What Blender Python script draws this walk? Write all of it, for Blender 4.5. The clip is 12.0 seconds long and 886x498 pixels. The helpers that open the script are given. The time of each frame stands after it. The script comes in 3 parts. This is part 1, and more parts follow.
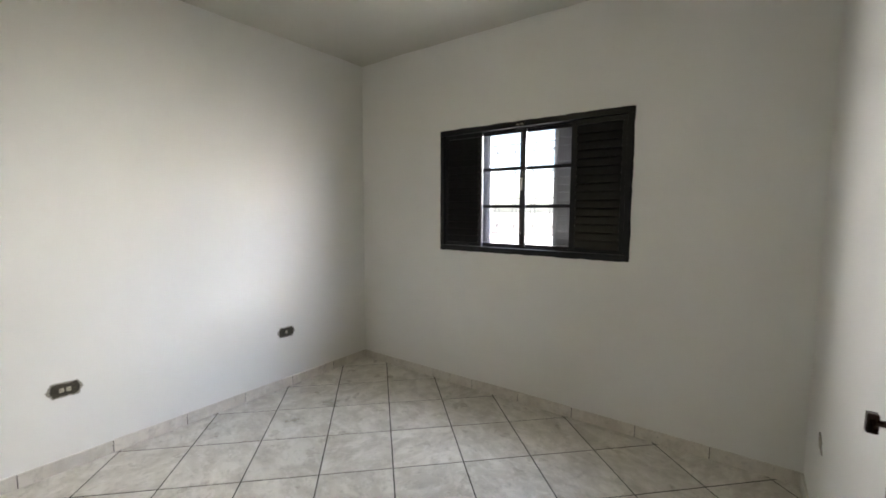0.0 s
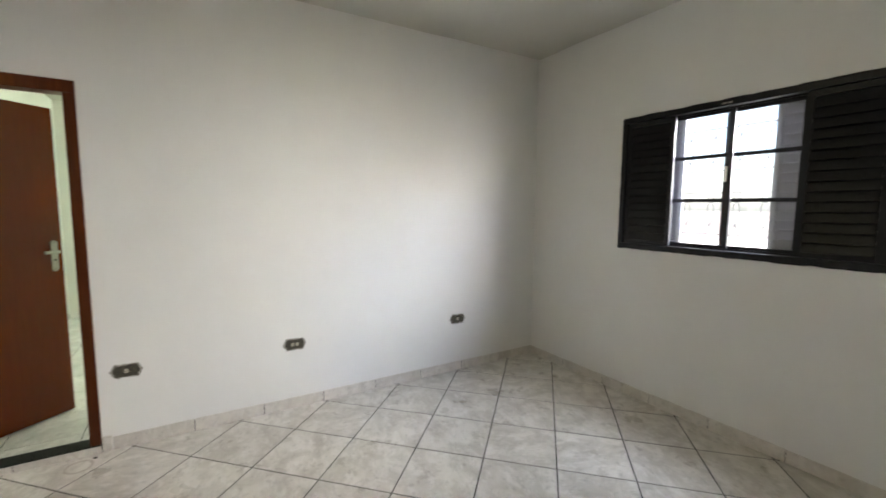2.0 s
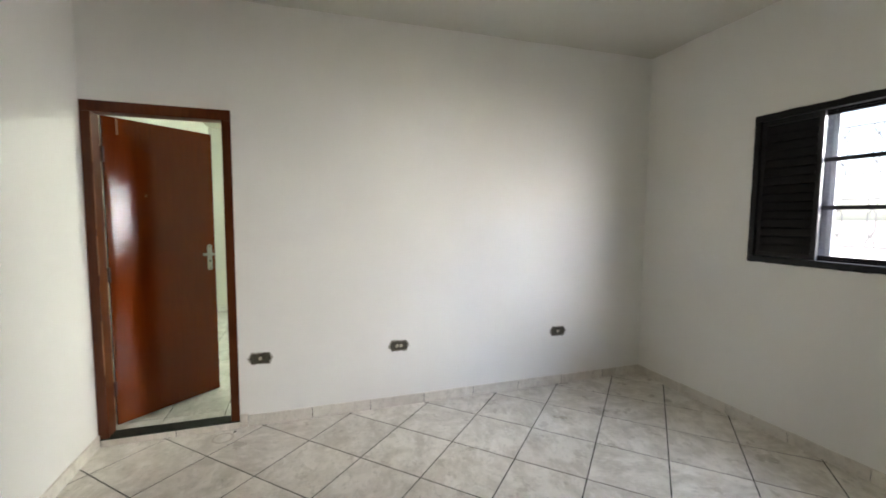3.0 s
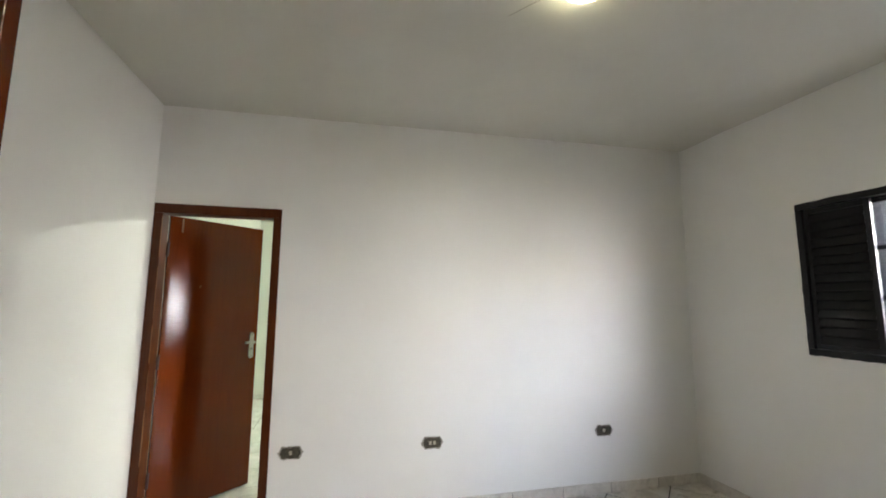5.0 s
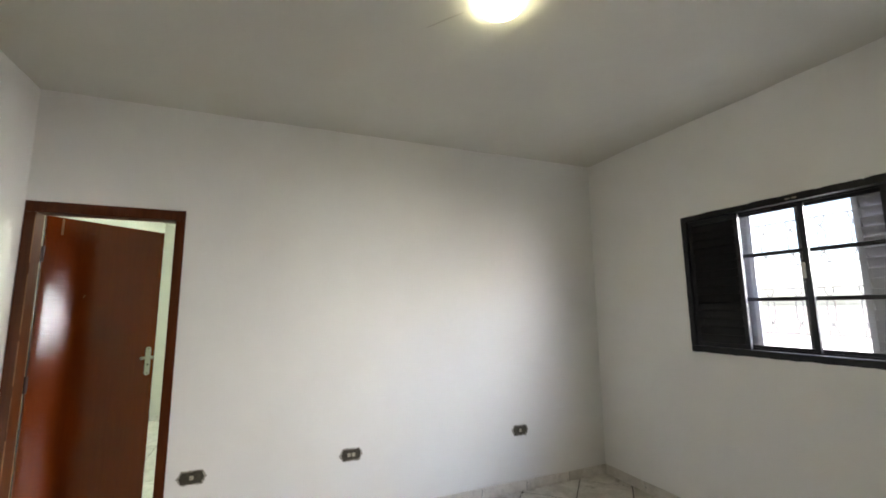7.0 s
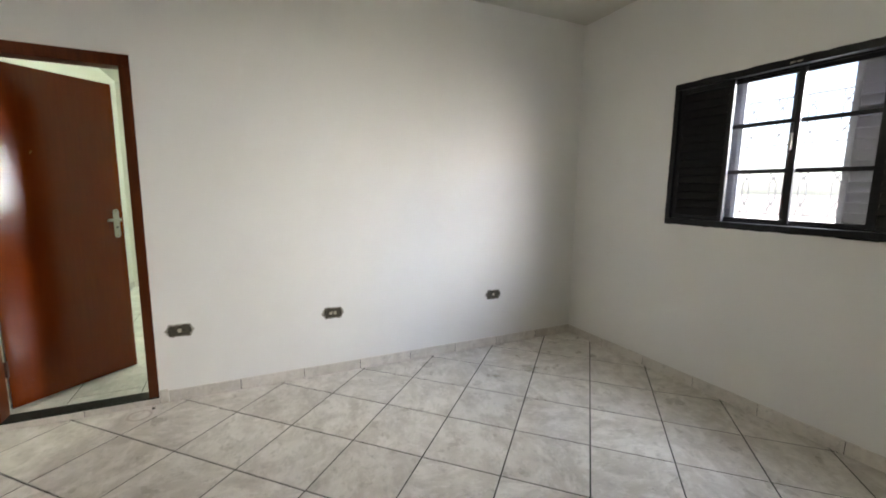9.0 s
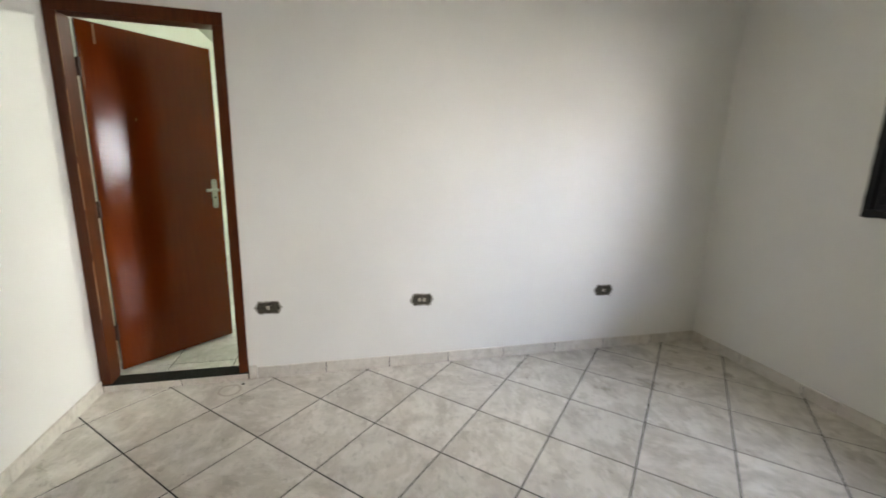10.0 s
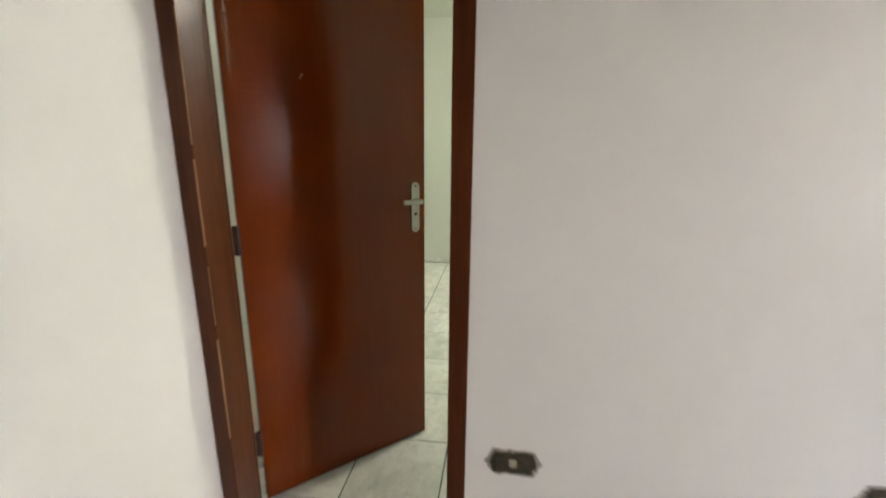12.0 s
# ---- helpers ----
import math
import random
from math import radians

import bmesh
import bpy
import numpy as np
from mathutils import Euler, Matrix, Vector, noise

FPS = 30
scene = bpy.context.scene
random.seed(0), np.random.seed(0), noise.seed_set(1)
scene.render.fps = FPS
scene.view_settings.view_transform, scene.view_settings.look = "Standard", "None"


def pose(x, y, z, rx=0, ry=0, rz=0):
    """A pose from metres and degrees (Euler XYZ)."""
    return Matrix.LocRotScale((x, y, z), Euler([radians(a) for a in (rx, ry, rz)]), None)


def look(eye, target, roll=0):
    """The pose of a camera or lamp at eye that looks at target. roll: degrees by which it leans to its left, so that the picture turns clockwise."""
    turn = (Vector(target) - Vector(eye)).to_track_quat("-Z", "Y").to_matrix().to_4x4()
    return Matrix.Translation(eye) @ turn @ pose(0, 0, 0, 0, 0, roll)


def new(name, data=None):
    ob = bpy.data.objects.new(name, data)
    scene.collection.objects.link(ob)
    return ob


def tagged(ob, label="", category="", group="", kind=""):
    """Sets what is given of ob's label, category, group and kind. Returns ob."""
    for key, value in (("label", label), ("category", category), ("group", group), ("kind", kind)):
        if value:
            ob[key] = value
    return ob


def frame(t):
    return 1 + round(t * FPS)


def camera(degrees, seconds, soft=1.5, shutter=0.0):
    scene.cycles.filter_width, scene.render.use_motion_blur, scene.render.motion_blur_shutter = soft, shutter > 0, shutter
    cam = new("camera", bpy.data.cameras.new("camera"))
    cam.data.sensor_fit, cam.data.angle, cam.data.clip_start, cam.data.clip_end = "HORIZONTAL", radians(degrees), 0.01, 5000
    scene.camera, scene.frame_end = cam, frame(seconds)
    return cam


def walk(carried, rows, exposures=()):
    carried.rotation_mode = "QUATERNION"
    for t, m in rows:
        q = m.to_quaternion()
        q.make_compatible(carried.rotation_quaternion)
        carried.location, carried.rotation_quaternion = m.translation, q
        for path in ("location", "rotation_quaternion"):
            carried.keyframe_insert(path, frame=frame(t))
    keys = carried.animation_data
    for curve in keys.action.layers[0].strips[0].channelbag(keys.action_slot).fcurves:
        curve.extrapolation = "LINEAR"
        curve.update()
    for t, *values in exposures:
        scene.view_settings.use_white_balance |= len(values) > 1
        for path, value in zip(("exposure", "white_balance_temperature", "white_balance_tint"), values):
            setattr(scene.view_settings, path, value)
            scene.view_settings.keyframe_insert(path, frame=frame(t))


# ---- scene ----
# ---- camera ----
cam = camera(94.0, 12.0, soft=1.7, shutter=0.4)
PATH = [
    (0, (0.072, -0.173, 1.536), (-1.1, 1.437, 1.355), 0.2),
    (0.5, (0.057, -0.183, 1.533), (-1.204, 1.358, 1.346), 0.5),
    (1, (0.058, -0.179, 1.527), (-1.345, 1.234, 1.334), 0.6),
    (1.5, (0.053, -0.184, 1.522), (-1.509, 1.048, 1.322), 0.6),
    (2, (0.04, -0.203, 1.513), (-1.661, 0.831, 1.314), 0.5),
    (2.5, (0.033, -0.237, 1.503), (-1.785, 0.577, 1.319), 0.4),
    (3, (0.042, -0.263, 1.507), (-1.851, 0.363, 1.35), 0.4),
    (3.2, (0.054, -0.264, 1.496), (-1.86, 0.3, 1.366), 0.4),
    (4.8, (0.097, -0.258, 1.533), (-1.845, 0.173, 1.736), 0.5),
    (5, (0.088, -0.262, 1.542), (-1.844, 0.192, 1.792), 0.4),
    (5.5, (0.096, -0.27, 1.542), (-1.802, 0.253, 1.893), 0.2),
    (6, (0.106, -0.243, 1.549), (-1.761, 0.354, 1.942), -0.2),
    (6.5, (0.112, -0.216, 1.54), (-1.731, 0.465, 1.914), -0.4),
    (7, (0.105, -0.21, 1.541), (-1.716, 0.567, 1.823), -0.5),
    (7.2, (0.103, -0.212, 1.534), (-1.709, 0.603, 1.768), -0.5),
    (8.8, (0.051, -0.18, 1.454), (-1.72, 0.72, 1.219), 0.6),
    (9, (0.045, -0.162, 1.439), (-1.739, 0.696, 1.154), 0.7),
    (9.5, (-0.059, -0.141, 1.415), (-1.888, 0.578, 1.046), 1.2),
    (10, (-0.386, -0.13, 1.446), (-2.282, 0.35, 1.028), 1.7),
    (10.5, (-0.733, -0.18, 1.418), (-2.673, -0.016, 0.958), 2.2),
    (11, (-1.162, -0.28, 1.415), (-3.081, -0.452, 0.879), 2.7),
    (11.2, (-1.334, -0.318, 1.407), (-3.234, -0.597, 0.85), 2.5),
    (11.5, (-1.597, -0.45, 1.405), (-3.498, -0.787, 0.882), 2.2),
    (11.7, (-1.762, -0.523, 1.406), (-3.667, -0.853, 0.895), 1.5),
    (12, (-2.022, -0.666, 1.404), (-3.949, -0.923, 0.933), 0.5),
]
walk(cam, [(t, look(eye, target, roll)) for t, eye, target, roll in PATH],
     exposures=[(0.0, 2.30, 6450, 14), (3.0, 2.29, 6450, 14.5), (4.9, 2.36, 6430, 15), (6.5, 2.27, 6430, 15), (9.0, 2.29, 6450, 15), (9.6, 2.25, 6460, 15), (10.0, 2.31, 6480, 15), (10.5, 2.26, 6510, 15.5), (11.2, 2.06, 6530, 16), (12.0, 2.08, 6650, 18.5)])

# ---- world, sun, exposure ----
world = bpy.data.worlds.new("sky")
scene.world = world
world.use_nodes = True
wn = world.node_tree
sky = wn.nodes.new("ShaderNodeTexSky")
sky.sky_type = "NISHITA"
sky.sun_disc = False
SUN_EL, SUN_AZ = 50.0, 205.0          # degrees; azimuth clockwise from +y
sky.sun_elevation, sky.sun_rotation = radians(SUN_EL), radians(SUN_AZ)
sky.dust_density = 2.0
wn.nodes["Background"].inputs["Strength"].default_value = 0.15
wn.links.new(sky.outputs["Color"], wn.nodes["Background"].inputs["Color"])

sun_data = bpy.data.lights.new("sun", "SUN")
sun_data.energy, sun_data.angle, sun_data.color = 3.5, radians(0.5), (1.0, 0.965, 0.90)
sun = new("sun", sun_data)
sun.matrix_world = look((math.sin(radians(SUN_AZ)) * 30, math.cos(radians(SUN_AZ)) * 30, 30 * math.tan(radians(SUN_EL))), (0, 0, 0))


# added area lamps out in the yard, unseen: fill for sky and warm sunlit surroundings
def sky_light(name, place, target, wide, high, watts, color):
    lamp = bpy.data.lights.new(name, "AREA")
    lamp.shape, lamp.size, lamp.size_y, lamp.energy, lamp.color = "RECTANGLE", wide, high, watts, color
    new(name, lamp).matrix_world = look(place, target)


sky_light("sunlit_fill_side", (0.05, 4.25, 2.18), (-1.40, 2.87, 1.80), 2.00, 1.00, 74.0, (1.0, 0.95, 0.86))
sky_light("sky_light_top", (0.53, 4.12, 2.95), (-1.40, 2.87, 1.70), 2.20, 0.80, 72.0, (0.54, 0.70, 1.0))
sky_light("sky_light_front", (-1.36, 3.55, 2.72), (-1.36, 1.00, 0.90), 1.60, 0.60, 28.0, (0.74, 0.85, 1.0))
sky_light("sky_light_west", (-3.40, 4.40, 1.95), (-1.40, 2.87, 1.75), 1.60, 1.40, 46.0, (1.0, 0.97, 0.92))
# extra fill through the window for the brown leaf and its highlight
sky_light("sky_light_north", (-0.72, 4.60, 2.30), (-1.40, 2.87, 1.95), 0.70, 0.80, 40.0, (1.0, 0.98, 0.95))

# ---- plan ----
WX, EX, SY, NY = -3.10, 0.42, -1.57, 2.80      # inner faces of the bedroom's walls
TH = 0.15
TOP = 3.25
HALL_X, HALL_S, HALL_N, HALL_C = -6.88, -1.60, 1.20, 2.78
SILL = 0.05                                    # the hall's floor lies this much higher
DY0, DY1, DZ = -1.566, -0.735, 2.205           # outer size of the brown door frame
WIN = (-2.118, -0.546, 1.203, 2.227)           # window: x, x, z, z
LAMP = (-1.375, 0.72)


def ceil_z(y):
    return 2.917 + 0.0125 * (y - SY)


# ---- materials ----
def nodes(name, rough=0.5, metal=0.0, color=(0.8, 0.8, 0.8), spec=0.5):
    m = bpy.data.materials.new(name)
    m.use_nodes = True
    b = m.node_tree.nodes["Principled BSDF"]
    b.inputs["Base Color"].default_value = (*color, 1)
    b.inputs["Roughness"].default_value = rough
    b.inputs["Metallic"].default_value = metal
    b.inputs["Specular IOR Level"].default_value = spec
    return m, m.node_tree, b


def add(nt, kind, **kw):
    n = nt.nodes.new(kind)
    for k, v in kw.items():
        n.inputs[k].default_value = v
    return n


def position(nt):
    return nt.nodes.new("ShaderNodeNewGeometry").outputs["Position"]


def scaled(nt, vec, s):
    n = nt.nodes.new("ShaderNodeVectorMath")
    n.operation = "MULTIPLY"
    nt.links.new(vec, n.inputs[0])
    n.inputs[1].default_value = s
    return n.outputs[0]


def noise_of(nt, vec, scale, detail=4.0, rough=0.55, distort=0.0):
    n = add(nt, "ShaderNodeTexNoise", Scale=scale, Detail=detail, Roughness=rough, Distortion=distort)
    nt.links.new(vec, n.inputs["Vector"])
    return n.outputs["Fac"]


def ramp(nt, fac, stops):
    n = nt.nodes.new("ShaderNodeValToRGB")
    while len(n.color_ramp.elements) < len(stops):
        n.color_ramp.elements.new(0.5)
    for e, (p, c) in zip(n.color_ramp.elements, stops):
        e.position = p
        e.color = (*c, 1) if len(c) == 3 else c
    nt.links.new(fac, n.inputs["Fac"])
    return n.outputs["Color"]


def mix(nt, fac, a, b, mode="MIX"):
    n = nt.nodes.new("ShaderNodeMix")
    n.data_type, n.blend_type = "RGBA", mode
    for sock, val in ((n.inputs[0], fac), (n.inputs[6], a), (n.inputs[7], b)):
        if isinstance(val, (int, float)):
            sock.default_value = val
        elif isinstance(val, tuple):
            sock.default_value = (*val, 1)
        else:
            nt.links.new(val, sock)
    return n.outputs[2]


def maths(nt, op, a, b=None, c=None, clamp=False):
    n = nt.nodes.new("ShaderNodeMath")
    n.operation, n.use_clamp = op, clamp
    for i, v in enumerate((a, b, c)):
        if v is None:
            continue
        if isinstance(v, (int, float)):
            n.inputs[i].default_value = v
        else:
            nt.links.new(v, n.inputs[i])
    return n.outputs[0]


def bump(nt, b, height, strength, distance):
    n = add(nt, "ShaderNodeBump", Strength=strength, Distance=distance)
    nt.links.new(height, n.inputs["Height"])
    nt.links.new(n.outputs["Normal"], b.inputs["Normal"])


def paint(name, color, stain, rough=0.55):
    """Rolled wall paint: faint clouds, fine roller relief, a few soft hollows."""
    m, nt, b = nodes(name, rough)
    p = position(nt)
    big = noise_of(nt, p, 0.9, 3)
    mid = noise_of(nt, p, 7.0, 4)
    c = mix(nt, ramp(nt, big, [(0.35, (0, 0, 0)), (0.7, (1, 1, 1))]), color, stain)
    c = mix(nt, ramp(nt, mid, [(0.55, (0, 0, 0)), (0.8, (0.3, 0.3, 0.3))]), c, stain)
    nt.links.new(c, b.inputs["Base Color"])
    fine = noise_of(nt, p, 240.0, 3, 0.6)
    wavy = noise_of(nt, p, 5.0, 2)
    h = maths(nt, "ADD", maths(nt, "MULTIPLY", fine, 0.12), wavy)
    bump(nt, b, h, 0.25, 0.006)
    return m


def wood(name, dark, light, rough, scale=(9, 9, 0.55), wave=0.0015, spec=0.25, ripple=0.0):
    """Varnished wood: long upright grain, cloudy stain, an uneven varnish skin."""
    m, nt, b = nodes(name, rough, spec=spec)
    tc = nt.nodes.new("ShaderNodeTexCoord").outputs["Object"]
    v = scaled(nt, tc, scale)
    grain = noise_of(nt, v, 6.0, 6, 0.65, 0.6)
    cloud = noise_of(nt, tc, 2.2, 3)
    c = ramp(nt, grain, [(0.3, dark), (0.72, light)])
    c = mix(nt, ramp(nt, cloud, [(0.4, (0, 0, 0)), (0.75, (0.6, 0.6, 0.6))]), c, dark)
    nt.links.new(c, b.inputs["Base Color"])
    rr = maths(nt, "MULTIPLY_ADD", noise_of(nt, tc, 2.5, 2), 0.06, rough - 0.03)
    if ripple:          # dull and bright touches of the brush
        rr = maths(nt, "MULTIPLY_ADD", noise_of(nt, scaled(nt, tc, (1, 1, 0.6)), 55.0, 4, 0.65), 0.10, maths(nt, "SUBTRACT", rr, 0.025), clamp=True)
    nt.links.new(rr, b.inputs["Roughness"])
    h = maths(nt, "ADD", maths(nt, "MULTIPLY", noise_of(nt, tc, 4.0, 2), 0.45 if ripple else 1.0), maths(nt, "MULTIPLY", noise_of(nt, scaled(nt, tc, (1, 1, 0.35)), 38.0, 2), 0.10))
    if ripple:          # brush marks across the leaf
        h = maths(nt, "ADD", h, maths(nt, "MULTIPLY", noise_of(nt, scaled(nt, tc, (1, 1, 4.5)), 14.0, 3, 0.6), ripple))
    bump(nt, b, h, 0.10, wave)
    return m


def marbled(name, pale, grey, white, rough, stains=()):
    """Glazed ceramic with a cloudy marble print and feathery pale strokes, each piece turned and shifted on its own."""
    m, nt, b = nodes(name, rough)
    p = position(nt)
    rnd = nt.nodes.new("ShaderNodeObjectInfo").outputs["Random"]
    turn = nt.nodes.new("ShaderNodeVectorRotate")
    turn.rotation_type = "Z_AXIS"
    nt.links.new(nt.nodes.new("ShaderNodeTexCoord").outputs["Object"], turn.inputs["Vector"])
    nt.links.new(maths(nt, "MULTIPLY_ADD", maths(nt, "FLOOR", maths(nt, "MULTIPLY", rnd, 4.0)), math.pi / 2, 0.35), turn.inputs["Angle"])
    off = nt.nodes.new("ShaderNodeCombineXYZ")
    for i, k in enumerate((17.0, 31.0, 53.0)):
        nt.links.new(maths(nt, "MULTIPLY", rnd, k), off.inputs[i])
    sh = nt.nodes.new("ShaderNodeVectorMath")
    sh.operation = "ADD"
    nt.links.new(turn.outputs[0], sh.inputs[0])
    nt.links.new(off.outputs[0], sh.inputs[1])
    v = sh.outputs[0]
    long = scaled(nt, v, (1.0, 1.7, 1.0))
    clouds = noise_of(nt, scaled(nt, v, (1.0, 1.25, 1.0)), 5.5, 4, 0.55, 0.5)
    c = ramp(nt, clouds, [(0.33, grey), (0.50, tuple((x + y) / 2 for x, y in zip(grey, pale))), (0.62, pale)])
    strokes = ramp(nt, noise_of(nt, long, 12.0, 6, 0.70, 0.35), [(0.50, (0, 0, 0)), (0.72, (0.75, 0.75, 0.75))])
    c = mix(nt, strokes, c, white)
    smoky = ramp(nt, noise_of(nt, scaled(nt, long, (1.0, 0.8, 1.0)), 20.0, 6, 0.72, 0.25), [(0.52, (0, 0, 0)), (0.74, (0.75, 0.75, 0.75))])
    c = mix(nt, smoky, c, tuple(x * 0.74 for x in grey))
    specks = ramp(nt, noise_of(nt, p, 30.0, 2), [(0.77, (0, 0, 0)), (0.81, (0.7, 0.7, 0.7))])
    c = mix(nt, specks, c, (0.13, 0.11, 0.09))
    tone = maths(nt, "MULTIPLY_ADD", rnd, 0.10, 0.94)
    grey_tone = nt.nodes.new("ShaderNodeCombineColor")
    for i in range(3):
        nt.links.new(tone, grey_tone.inputs[i])
    c = mix(nt, 1.0, c, grey_tone.outputs[0], "MULTIPLY")
    sep = nt.nodes.new("ShaderNodeSeparateXYZ")
    nt.links.new(p, sep.inputs[0])
    for sx, sy, rad, wide, col, amount in stains:
        dx, dy = maths(nt, "SUBTRACT", sep.outputs[0], sx), maths(nt, "SUBTRACT", sep.outputs[1], sy)
        d = maths(nt, "SQRT", maths(nt, "ADD", maths(nt, "MULTIPLY", dx, dx), maths(nt, "MULTIPLY", dy, dy)))
        d = maths(nt, "ADD", d, maths(nt, "MULTIPLY", noise_of(nt, p, 16.0, 3), wide * 0.9))
        e = maths(nt, "ABSOLUTE", maths(nt, "SUBTRACT", d, rad + wide * 0.45))
        f = maths(nt, "MULTIPLY", maths(nt, "SUBTRACT", 1.0, maths(nt, "DIVIDE", e, wide), clamp=True), amount)
        c = mix(nt, f, c, col)
    nt.links.new(c, b.inputs["Base Color"])
    rr = maths(nt, "MULTIPLY_ADD", noise_of(nt, p, 5.0, 4), 0.2, rough - 0.1)
    nt.links.new(rr, b.inputs["Roughness"])
    bump(nt, b, noise_of(nt, v, 7.0, 3), 0.08, 0.003)
    return m


def speckled(name, a, b_, rough, scale=220.0, metal=0.0, spec=0.5):
    m, nt, b = nodes(name, rough, metal, spec=spec)
    p = position(nt)
    c = ramp(nt, noise_of(nt, p, scale, 4, 0.7), [(0.42, a), (0.66, b_)])
    c = mix(nt, ramp(nt, noise_of(nt, p, 6.0, 4), [(0.45, (0, 0, 0)), (0.75, (0.5, 0.5, 0.5))]), c, a)
    nt.links.new(c, b.inputs["Base Color"])
    rr = maths(nt, "MULTIPLY_ADD", noise_of(nt, p, 30.0, 3), 0.2, max(rough - 0.1, 0.02))
    nt.links.new(rr, b.inputs["Roughness"])
    bump(nt, b, noise_of(nt, p, scale * 0.5, 3), 0.15, 0.002)
    return m


WALL = paint("white_wall_paint", (0.82, 0.815, 0.79), (0.785, 0.78, 0.75))
# ceiling white toned down and olive: weaker light and the lamp's tint in the colour
CEIL = paint("dimmed_ceiling_paint", (0.63, 0.62, 0.555), (0.59, 0.58, 0.515), 0.7)
# pale hall paint darkened: holds back the strong bulb, includes the hall's partial shade
HALL_WALL = paint("dimmed_hall_paint", (0.55, 0.57, 0.505), (0.52, 0.54, 0.475))
GROUT = speckled("dark_grout", (0.010, 0.009, 0.008), (0.030, 0.026, 0.022), 0.9, 160)
HALL_GROUT = speckled("grey_grout", (0.05, 0.05, 0.045), (0.12, 0.12, 0.11), 0.9, 160)
TILE = marbled("beige_marbled_tile", (0.65, 0.615, 0.555), (0.46, 0.425, 0.37), (0.74, 0.71, 0.665), 0.30,
               stains=((-2.975, -0.825, 0.062, 0.012, (0.26, 0.20, 0.15), 0.6), (-2.17, -0.675, 0.02, 0.07, (0.30, 0.265, 0.22), 0.45)))
BASE = marbled("beige_skirting_tile", (0.70, 0.66, 0.60), (0.57, 0.53, 0.475), (0.74, 0.71, 0.66), 0.4)
HALL_TILE = marbled("white_marbled_tile", (0.64, 0.65, 0.60), (0.50, 0.51, 0.46), (0.72, 0.72, 0.68), 0.2)
CEMENT = speckled("bare_cement", (0.30, 0.27, 0.225), (0.48, 0.44, 0.38), 0.9, 90)
DOOR = wood("red_brown_varnish", (0.130, 0.0200, 0.0012), (0.165, 0.0265, 0.0016), 0.12, wave=0.010, spec=0.32, ripple=1.5)
FRAME = wood("dark_frame_varnish", (0.055, 0.012, 0.003), (0.105, 0.027, 0.006), 0.3)
RAW = wood("bare_wood", (0.24, 0.12, 0.055), (0.36, 0.20, 0.10), 0.6)
GRANITE = speckled("black_granite", (0.005, 0.006, 0.005), (0.034, 0.040, 0.032), 0.45, 120, spec=0.15)
BLACK = speckled("black_window_enamel", (0.005, 0.005, 0.007), (0.010, 0.0095, 0.013), 0.42, 60, spec=0.3)
# shutter enamel lifted to grey: the room's reflection in the panes, as colour
GREYED = speckled("glass_veiled_enamel", (0.12, 0.12, 0.135), (0.18, 0.18, 0.20), 0.55, 60)
STEEL = speckled("brushed_nickel", (0.34, 0.31, 0.265), (0.46, 0.43, 0.375), 0.32, 300, 1.0)
BRONZE = speckled("dark_bronze", (0.03, 0.022, 0.018), (0.06, 0.045, 0.035), 0.28, 200, 0.8)
HINGE = speckled("painted_hinge_metal", (0.035, 0.010, 0.006), (0.07, 0.022, 0.012), 0.45, 200, 0.2)
BOX = speckled("dirty_socket_box", (0.028, 0.023, 0.014), (0.085, 0.072, 0.045), 0.75, 150)
DEVICE = speckled("aged_socket_plastic", (0.36, 0.33, 0.25), (0.50, 0.46, 0.36), 0.45, 200)
SLOT = speckled("dark_slot", (0.01, 0.01, 0.009), (0.02, 0.02, 0.018), 0.7, 200)
SCUFF = speckled("scraped_plaster", (0.22, 0.20, 0.165), (0.50, 0.48, 0.43), 0.9, 110)
YARD = speckled("sunlit_concrete_yard", (0.26, 0.22, 0.18), (0.36, 0.31, 0.26), 0.9, 30)
OUTWALL = speckled("sunlit_white_render", (0.75, 0.73, 0.695), (0.82, 0.805, 0.775), 0.9, 40)
BARS = speckled("grey_fence_paint", (0.07, 0.07, 0.07), (0.10, 0.10, 0.10), 0.7, 120)
RIM = speckled("white_lamp_rim", (0.72, 0.72, 0.70), (0.78, 0.78, 0.76), 0.35, 120)


def glow(name, color, strength):
    m, nt, b = nodes(name, 0.3)
    b.inputs["Emission Color"].default_value = (*color, 1)
    b.inputs["Emission Strength"].default_value = strength
    return m


LED = glow("lit_lamp_diffuser", (1.0, 0.95, 0.58), 8.0)
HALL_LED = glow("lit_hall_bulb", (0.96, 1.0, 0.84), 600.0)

GLASS, gnt, gb = nodes("clear_glass", 0.0, color=(0.97, 0.98, 0.98))
gb.inputs["Transmission Weight"].default_value = 1.0
gb.inputs["IOR"].default_value = 1.45


# ---- building helpers ----
def mesh_of(name, bm, material):
    bmesh.ops.recalc_face_normals(bm, faces=bm.faces)
    me = bpy.data.meshes.new(name)
    bm.to_mesh(me)
    bm.free()
    me.materials.append(material)
    return me


def part(name, bm, material, parent=None, label="", smooth=False):
    me = mesh_of(name, bm, material)
    if smooth:
        me.shade_smooth()
    ob = new(name, me)
    if parent is not None:
        ob.parent = parent
    return tagged(ob, label)


def thing(name, place, label, category, kind="", group="", turn=0.0):
    ob = new(name)
    ob.empty_display_size = 0.05
    ob.matrix_basis = pose(*place, 0, 0, turn)
    return tagged(ob, label, category, group, kind)


